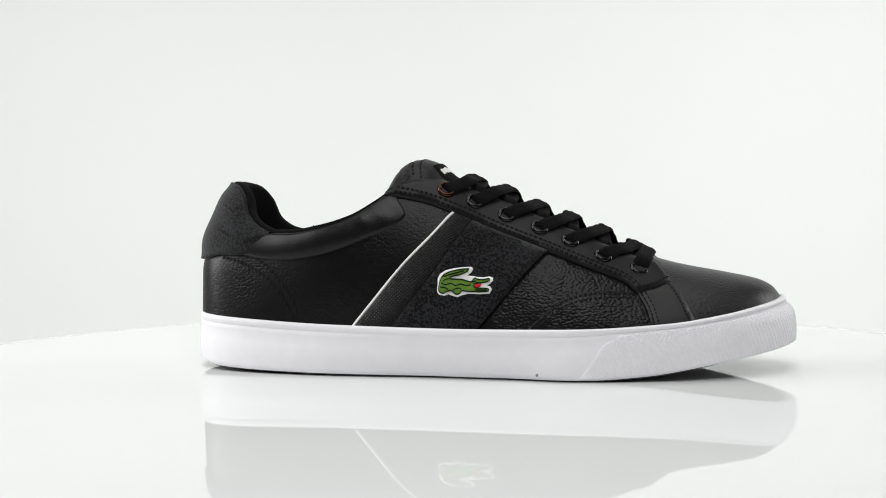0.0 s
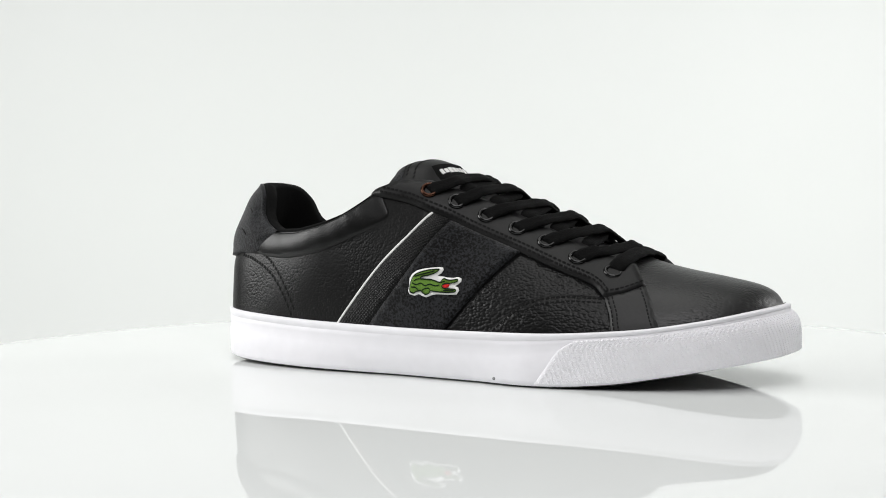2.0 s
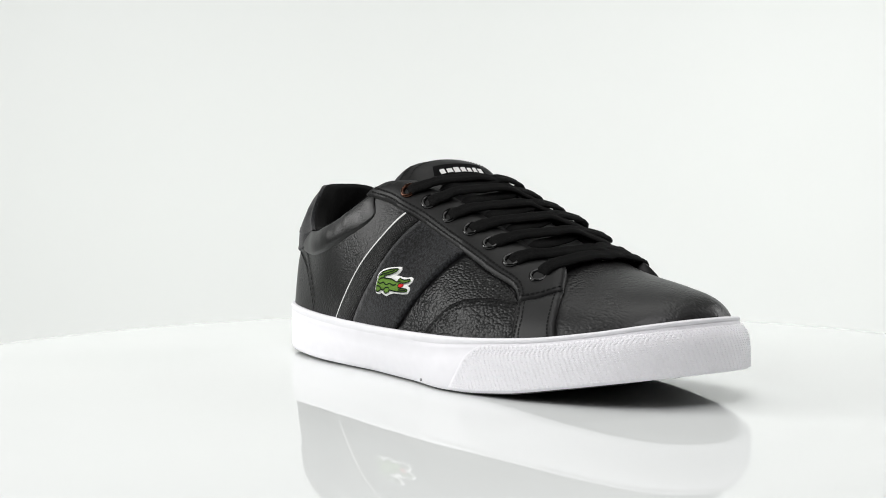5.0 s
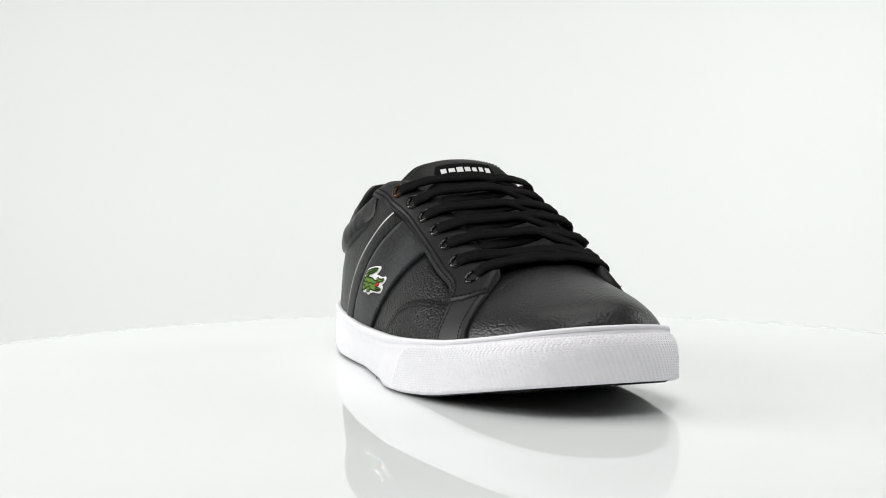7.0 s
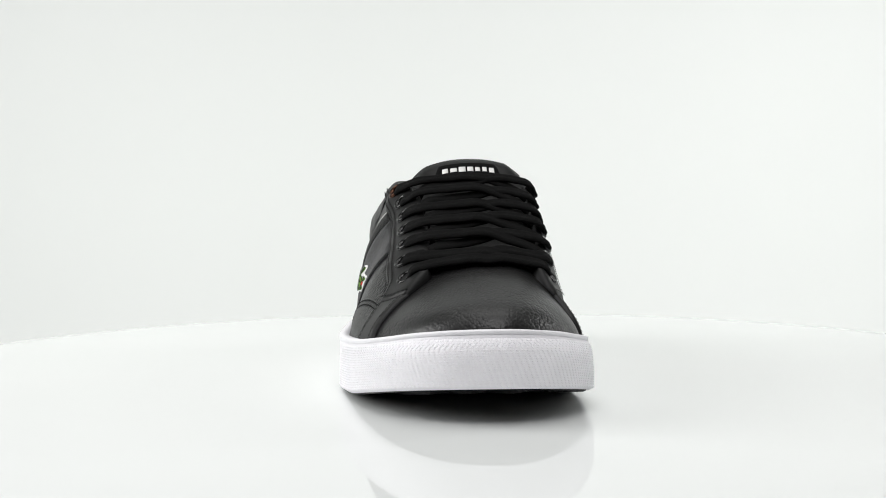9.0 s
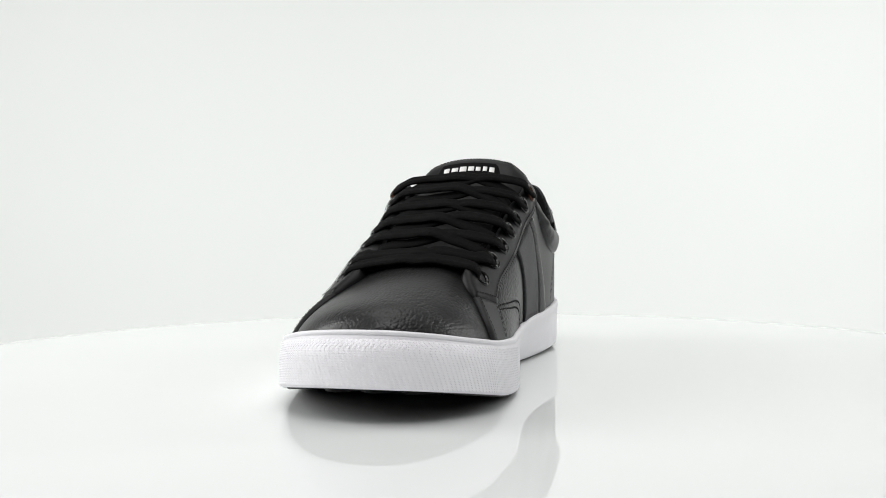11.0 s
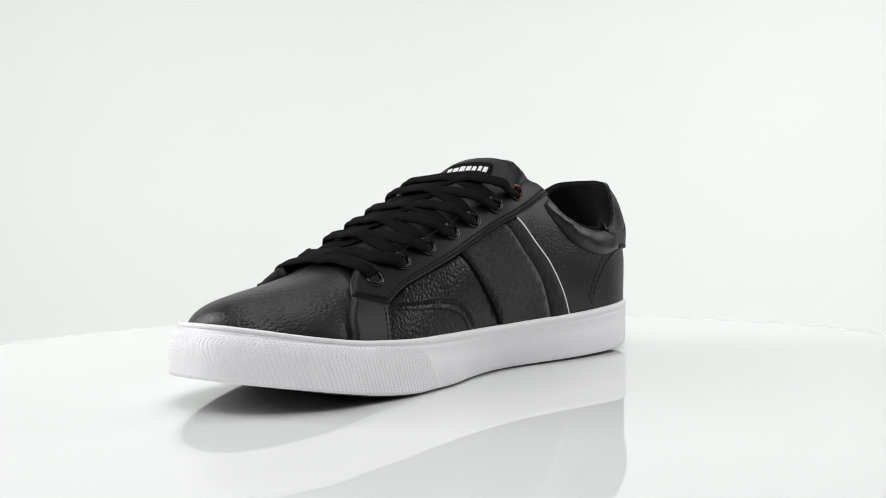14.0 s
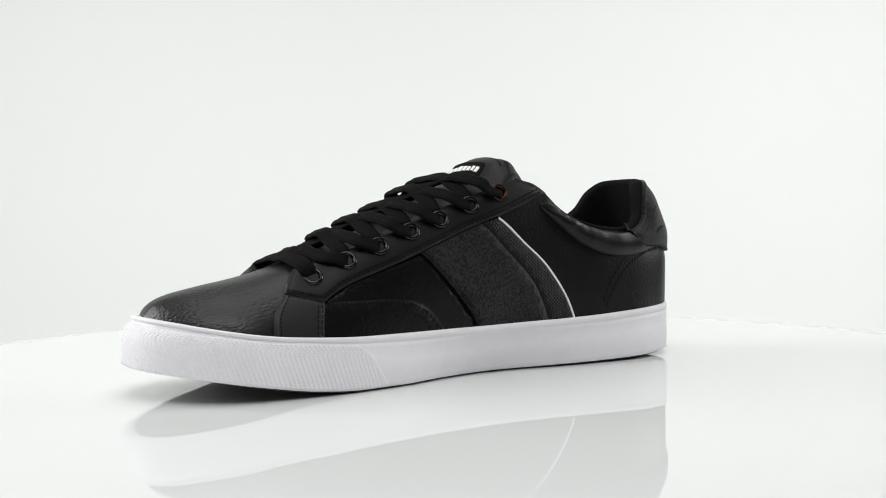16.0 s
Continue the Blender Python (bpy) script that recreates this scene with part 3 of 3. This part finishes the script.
rows = []
for ph in np.linspace(math.acos(((UP_HEEL + UP_TOE) / 2 - .0985) / ((UP_TOE - UP_HEEL) / 2)), math.pi, 80):
    s = (UP_HEEL + UP_TOE) / 2 - (UP_TOE - UP_HEEL) / 2 * math.cos(ph)
    rows.append(list(lifted(-1, np.full(40, s), np.linspace(.0, .998, 40), -.0007)) + list(lifted(1, np.full(40, s), np.linspace(.99, .0, 40), -.0007)))
part("vamp", grid(rows), M_VAMP, sneaker, "tumbled black leather toe vamp")

# ---- heel tab
rows = []
for side, s in [q for q in ring if q[1] < -.0866]:
    ac = float(a_of(side, s, collar(side, s))) - .004
    al = float(TAB_LOW(s))
    av = np.linspace(al, ac, 24)
    d = np.minimum((av - al), (ac - av)) * SQUASH
    edge = min(1, (-.0866 - s) / .0012)
    rows.append([lifted(side, s, al, -.0005)] + list(lifted(side, np.full(24, s), av, .0020 + .0024 * (1 - np.exp(-(d / .003) ** 2)) * edge)) + [lifted(side, s, ac, -.0005)])
heel_tab = part("heel_tab", grid(rows), M_WOOL, sneaker, "charcoal wool felt heel tab")
seams = bmesh.new()
for side in (-1, 1):
    for share in (.33, .66):
        stitches(side, [(s, float(TAB_LOW(s)) + share * (float(a_of(side, s, collar(side, s))) - float(TAB_LOW(s)))) for s in np.linspace(-.1316, -.115 if share > .5 else -.110, 9)], .0042, length=.0014, gap=.0004, width=.00024, bm=seams)
part("stitching", seams, M_THREAD, heel_tab)["kind"] = "stuff"

# ---- tongue
TONGUE = smooth_curve([-.0235, -.0195, -.0145, -.008, .0, .012, .05, .09, .112], [.1010, .1050, .1068, .1052, .0980, .0910, .0738, .0585, .0515])
TONGUE_HALF = smooth_curve([-.0235, -.020, -.010, .0, .05, .112], [.0275, .0315, .0345, .0355, .0265, .018])


def tongue_at(s, u, drop=0.0):
    c, h = float(CENTRE(s) + SKEW(s)), float(TONGUE_HALF(s)) * (1 if u < 0 else .82)
    back = .0045 * max(0.0, -u) ** 2 * min(1, max(0, (.012 - s) / .03))
    drop = drop + .011 * max(0.0, -u - .68) * min(1, max(0, (.030 - s) / .03))
    drop = drop + .012 * max(0.0, u - .70)
    return np.array((s - back, c + h * u, float(TONGUE(s)) - 6.0 * (h * u) ** 2 - (4200 if u < 0 else 3000) * (h * u) ** 4 - drop))


rows = []
for s in np.linspace(-.0235, .108, 70):
    us = np.linspace(-1, 1, 26)
    t = .0062 * min(1, .25 + (s + .0235) / .006)
    rows.append([tongue_at(s, u) for u in us] + [tongue_at(s, 1.04, t * .5)] + [tongue_at(s, u, t) for u in us[::-1]] + [tongue_at(s, -1.04, t * .5)])
bm = grid(rows, closed_v=True)
bm.verts.ensure_lookup_table()
bm.faces.new([bm.verts[i] for i in range(len(rows[0]))])
tongue = part("tongue", bm, M_LEATHER, sneaker, "padded smooth black leather tongue")
rows = []
for i, s in enumerate(np.linspace(-.0072, .007, 10)):
    us = np.linspace(-.54, .54, 18)
    rows.append([tongue_at(s, u * (1 - .12 * max(0, (-.002 - s) / .0045)), -.0010 if 0 < i < 9 and 0 < j < 17 else .0003) for j, u in enumerate(us)])
label = part("tongue_label", grid(rows), M_LINING, tongue, "black woven label with white marks")
for k in range(7):
    rows = []
    c = -.372 + k * .124
    w, s0, s1 = (.044, .050, .052, .049, .044, .040, .047)[k], (-.0033, -.0031, -.0034)[k % 3], (-.0011, -.0012, -.0009, -.0011)[k % 4]
    for s in np.linspace(s0, s1, 4):
        rows.append([tongue_at(s, c + w * x, h) for x, h in ((-1, -.0009), (-.85, -.0014), (.85, -.0014), (1, -.0009))])
    part("white_mark", grid(rows), M_PATCH, label)
rows = []
for s in np.linspace(-.0236, -.0190, 6):
    rows.append([tongue_at(s + .0085 * abs(u) ** 3, u, -.0005) for u in np.linspace(-.98, .98, 30)])
part("tongue_edge", grid(rows), M_WOOL, tongue, "charcoal felt edge of the tongue")
seams = bmesh.new()
for d in (.0058, .0095):
    for u in np.linspace(-.80, .74, 30):
        s = -.0230 + d + .0085 * abs(u) ** 3
        p, q = tongue_at(s, u - .019), tongue_at(s, u + .019)
        o = np.array((.0005, 0, 0))
        e = np.array((0, 0, .0003))
        grid([[p - o, p + e, p + o], [q - o, q + e, q + o]], bm=seams)
part("stitching", seams, M_THREAD, tongue)["kind"] = "stuff"

# ---- laces
laces = part("lace", sweep([lifted(-1, *EYELETS[-1][6], -.002), lifted(-1, .0964, .59, .0034), lifted(-1, .0975, .665, .0040), tongue_at(.1000, -.45, -.0046), tongue_at(.1005, .0, -.0042), tongue_at(.1000, .45, -.0046),
                           lifted(1, .0985, .64, .0040), lifted(1, .0975, .55, .0034), lifted(1, *EYELETS[1][6], -.002)],
                          [(.3, -.9, .1), (.3, -.5, .8), (.35, -.3, .9), (.4, -.1, .92), (.4, 0, .92), (.4, .1, .92), (.35, .3, .9), (.3, .5, .8), (.3, .9, .1)], .0080, .0026, 22), M_LACE, sneaker, "flat black cotton lace")
for k in range(6):
    for side in (-1, 1):
        s, a = EYELETS[side][k]
        s2 = EYELETS[-side][k + 1][0]
        th, th2 = float(THROAT[side](s + .008)), float(THROAT[-side](s2))
        gap = s2 - s
        top = lifted(-1, *EYELETS[-1][k], 0.0)[2] + .0004 * math.sin(k * 2.3 + side)
        rise = (.0069, .0064, .0060, .0060, .0054, .0052)[k] + (.0004 if side < 0 else -.0006 if k < 2 else .0006)
        edge = lifted(side, s + .0095, th + .01, .0018)
        edge[2] = max(edge[2], top + rise - (.0008 if side < 0 else .0020))
        far = lifted(-side, s2 + .001, th2 + .015, .0)
        mid = [tongue_at(s + gap * f, side * u, -.0022) for f, u in ((.82, .42), (.93, .0), (.98, -.42))]
        for p, dz in zip(mid, (.0004, .0010, .0010) if side < 0 else (.0008, -.0014, -.0026)):
            p[2] = max(p[2], top + rise + dz)
        mid[2][2] = max(tongue_at(s + gap * .98, side * -.42, -.0018)[2], .7 * mid[1][2] + .3 * (far[2] + .001) if side < 0 else .5 * mid[1][2] + .5 * (far[2] + .001))
        pts = [lifted(side, s - .0010, a - .014, -.0020), lifted(side, s + .0012, a + .008, .0024), lifted(side, s + .0054, a + (th - a) * .60, .0032), edge, mid[0], mid[1], mid[2], far + np.array((0, 0, .0006)), tongue_at(s2 + .001, side * -1.0, .0020)]
        nrm = [(.3, side * .9, .1), (.35, side * .7, .6), (.4, side * .5, .8), (.42, side * .3, .88), (.45, side * .12, .9), (.45, 0, .9), (.45, side * -.1, .9), (.4, side * -.25, .9), (.4, side * -.4, .85)]
        part("lace", sweep(pts, nrm, .0076, .0026, 22), M_LACE, sneaker, "flat black cotton lace")

# ---- embroidered emblem on the outer wool panel
EMB_O, EMB_S, EMB_A = (0.0022, 0.170), 0.0264, 0.128


def emblem(shape, lift, step=.0011):
    """shape: points in widths of the badge, x forwards and y up."""
    pts = [(EMB_O[0] + x * EMB_S, EMB_O[1] + y * EMB_A + x * 0.026) for x, y in shape]
    return panel(-1, outline(*[[pts[i], pts[(i + 1) % len(pts)]] for i in range(len(pts))]), lift, .0002, .001, step, 0.0, edge=.0)


FIGURE = [(0.552, 0.909), (0.414, 0.885), (0.276, 0.824), (0.155, 0.739), (0.086, 0.636), (0.052, 0.485), (0.034, 0.303), (0.041, 0.176), (0.076, 0.133), (0.124, 0.115), (0.172, 0.164), (0.259, 0.194), (0.303, 0.127), (0.359, 0.073), (0.414, 0.115), (0.441, 0.194), (0.517, 0.176), (0.638, 0.158), (0.793, 0.152), (0.910, 0.176), (0.924, 0.255), (0.810, 0.273), (0.707, 0.279), (0.655, 0.315), (0.648, 0.394), (0.707, 0.448), (0.786, 0.455), (0.883, 0.503), (0.934, 0.552), (0.924, 0.612), (0.862, 0.588), (0.793, 0.564), (0.710, 0.576), (0.676, 0.612), (0.638, 0.576), (0.600, 0.479), (0.517, 0.515), (0.431, 0.558), (0.328, 0.564), (0.214, 0.576), (0.248, 0.642), (0.379, 0.703), (0.500, 0.800)]
BADGE = [(0.000, 0.176), (0.010, 0.394), (0.007, 0.576), (0.048, 0.721), (0.138, 0.842), (0.276, 0.915), (0.414, 0.958), (0.534, 0.988), (0.600, 0.988), (0.624, 0.915), (0.593, 0.794), (0.524, 0.697), (0.641, 0.685), (0.710, 0.661), (0.828, 0.661), (0.924, 0.703), (0.993, 0.661), (0.990, 0.552), (0.938, 0.448), (0.883, 0.388), (0.952, 0.352), (0.979, 0.248), (0.941, 0.109), (0.793, 0.085), (0.552, 0.097), (0.448, 0.055), (0.372, -0.006), (0.290, 0.030), (0.214, 0.091), (0.131, 0.042), (0.034, 0.085)]
badge = part("emblem", emblem(BADGE, .0016, .0007), M_PATCH, sneaker, "small white and green embroidered emblem")
part("green_figure", emblem(FIGURE, .0020, .0006), M_GREEN, badge)
part("red_spot", emblem([(0.655, 0.382), (0.703, 0.430), (0.786, 0.418), (0.766, 0.333), (0.710, 0.291), (0.662, 0.309)], .0022, .0006), M_RED, badge)
lines = bmesh.new()
for run in [FIGURE + FIGURE[:1], [(0.069, 0.442), (0.155, 0.382), (0.241, 0.430), (0.328, 0.358), (0.414, 0.406), (0.517, 0.358), (0.593, 0.394)], [(0.055, 0.303), (0.138, 0.297), (0.190, 0.242), (0.214, 0.182)], [(0.276, 0.200), (0.328, 0.261), (0.407, 0.273), (0.434, 0.212)], [(0.103, 0.636), (0.207, 0.697), (0.345, 0.770), (0.483, 0.855)], [(0.207, 0.576), (0.138, 0.539), (0.090, 0.467)], [(0.607, 0.467), (0.655, 0.503), (0.697, 0.515)], [(0.672, 0.218), (0.793, 0.212), (0.890, 0.218)]]:
    stitches(-1, [(EMB_O[0] + x * EMB_S, EMB_O[1] + y * EMB_A + x * 0.026) for x, y in run], .0023, .0007, .0000, .00017, start=.0001, bm=lines)
part("dark_thread", lines, M_GREEN_DARK, badge)

# ---- toe bumper with its nubs, tread, a small mark on the sidewall
side_line = sole_outline(-.0003, 400)
walked = np.concatenate([[0], np.cumsum(np.linalg.norm(np.diff(side_line, axis=0), axis=1))])


def round_toe(d, out=0.0):
    i = np.clip(np.searchsorted(walked, d), 1, len(walked) - 1)
    t = side_line[i] - side_line[i - 1]
    t = t / np.linalg.norm(t)
    return np.interp(d, walked, side_line[:, 0]) + t[1] * out, np.interp(d, walked, side_line[:, 1]) - t[0] * out


D_OUT = float(walked[np.argmin(np.abs(side_line[:400, 0] - .0700))])
D_IN = float(walked[400 + np.argmin(np.abs(side_line[400:, 0] - .0640))])


def bumper_point(d, v, out=0.0):
    x, y = round_toe(d, out - float(SHOULDER(round_toe(d)[0])) * max(0, v) ** 5)
    z0, z1 = float(SOLE_BOTTOM(x)) + .0016, float(SOLE_TOP(x)) - .0048 * float(RIM_SCALE(x))
    return (x, y, z0 + (z1 - z0) * v)


def bumper_ends(v):
    c = .006 * max(0, (v - .72) / .28) ** 2
    return D_OUT + .0135 * v + c, D_IN - .0120 * v - c


rows = []
for v, out in [(-.02, -.0012), (.0, -.0003), (.03, .0)] + [(u, .0) for u in np.linspace(.1, .9, 8)] + [(.96, .0), (.985, -.0002), (1.0, -.0010)]:
    d0, d1 = bumper_ends(min(max(v, 0), 1))
    ds = np.concatenate([[d0 - .0006, d0 - .0003], np.linspace(d0, d1, 170), [d1 + .0003, d1 + .0006]])
    rows.append([bumper_point(d, v, (out if 1 < j < 172 else min(out, -.0004 if j in (1, 172) else -.0010))) for j, d in enumerate(ds)])
bumper = part("toe_bumper", grid(rows), M_RUBBER, midsole, "textured white rubber toe bumper")
bm = bmesh.new()
PITCH = .0022
for r in range(18):
    v = .05 + r * .0535
    d0, d1 = bumper_ends(v)
    at = d0 + .0018 + (PITCH / 2 if r % 2 else 0)
    while at < d1 - .0016:
        c = [bumper_point(at + dx, v + dv, h) for dx, dv, h in ((-.00105, 0, -.0001), (0, -.051, -.0001), (.00105, 0, -.0001), (0, .051, -.0001), (-.00058, 0, .00016), (0, -.028, .00016), (.00058, 0, .00016), (0, .028, .00016))]
        vs = [bm.verts.new(p) for p in c]
        bm.faces.new(vs[4:8])
        for i in range(4):
            bm.faces.new((vs[i], vs[(i + 1) % 4], vs[4 + (i + 1) % 4], vs[4 + i]))
        at += PITCH
part("nub_texture", bm, M_RUBBER, bumper, smooth=False)["kind"] = "stuff"

bm = bmesh.new()
for s in np.arange(-.110, .135, .0052):
    ph = math.acos(max(-1, min(1, ((HEEL + TOE) / 2 - s) / ((TOE - HEEL) / 2))))
    lo, hi = float(SOLE_OUT(ph)) + .020, float(SOLE_IN(ph)) - .020
    if hi - lo < .01:
        continue
    rows = []
    for ds, dz in ((-.0015, .0016), (-.0010, .0003), (.0010, .0003), (.0015, .0016)):
        rows.append([(s + ds + .003 * math.sin(u * math.pi * 6), lo + (hi - lo) * u, max(float(SOLE_BOTTOM(s + ds)) + dz, .0002)) for u in np.linspace(0, 1, 25)])
    grid(rows, bm=bm)
part("tread", bm, M_OUTSOLE, outsole, "rows of wavy tread ribs", smooth=False)["kind"] = "stuff"

i = int(np.argmin(np.abs(side_line[:400, 0] - .0500)))
bm = bmesh.new()
rows = [[(side_line[i, 0] + r * math.cos(t), side_line[i, 1] + .0003 - h, .0034 + r * math.sin(t)) for t in np.linspace(0, 2 * math.pi, 12, endpoint=False)] for r, h in ((.0001, .0004), (.0006, .0003), (.0007, -.0001))]
part("sidewall_mark", grid(rows, closed_v=True, bm=bm), M_MARK, midsole, "tiny grey mark on the sidewall")


# ---------------------------------------------------------------- turning
def motions():
    turn = [(0, .13), (1, -8.71), (2, -17.53), (3, -26.33), (4, -35.07), (5, -43.77), (6, -52.41), (7, -60.98), (8, -69.5), (9, -77.96),
            (10, -86.37), (11, -94.76), (12, -103.12), (13, -111.5), (14, -119.9), (15, -128.36), (16, -136.91)]
    walk(turntable, [(t, pose(0, 0, 0, 0, 0, a)) for t, a in turn])
    walk(sneaker, [(t, pose(0, 0, 0, 0, 0, a - 10.6)) for t, a in turn])


motions()
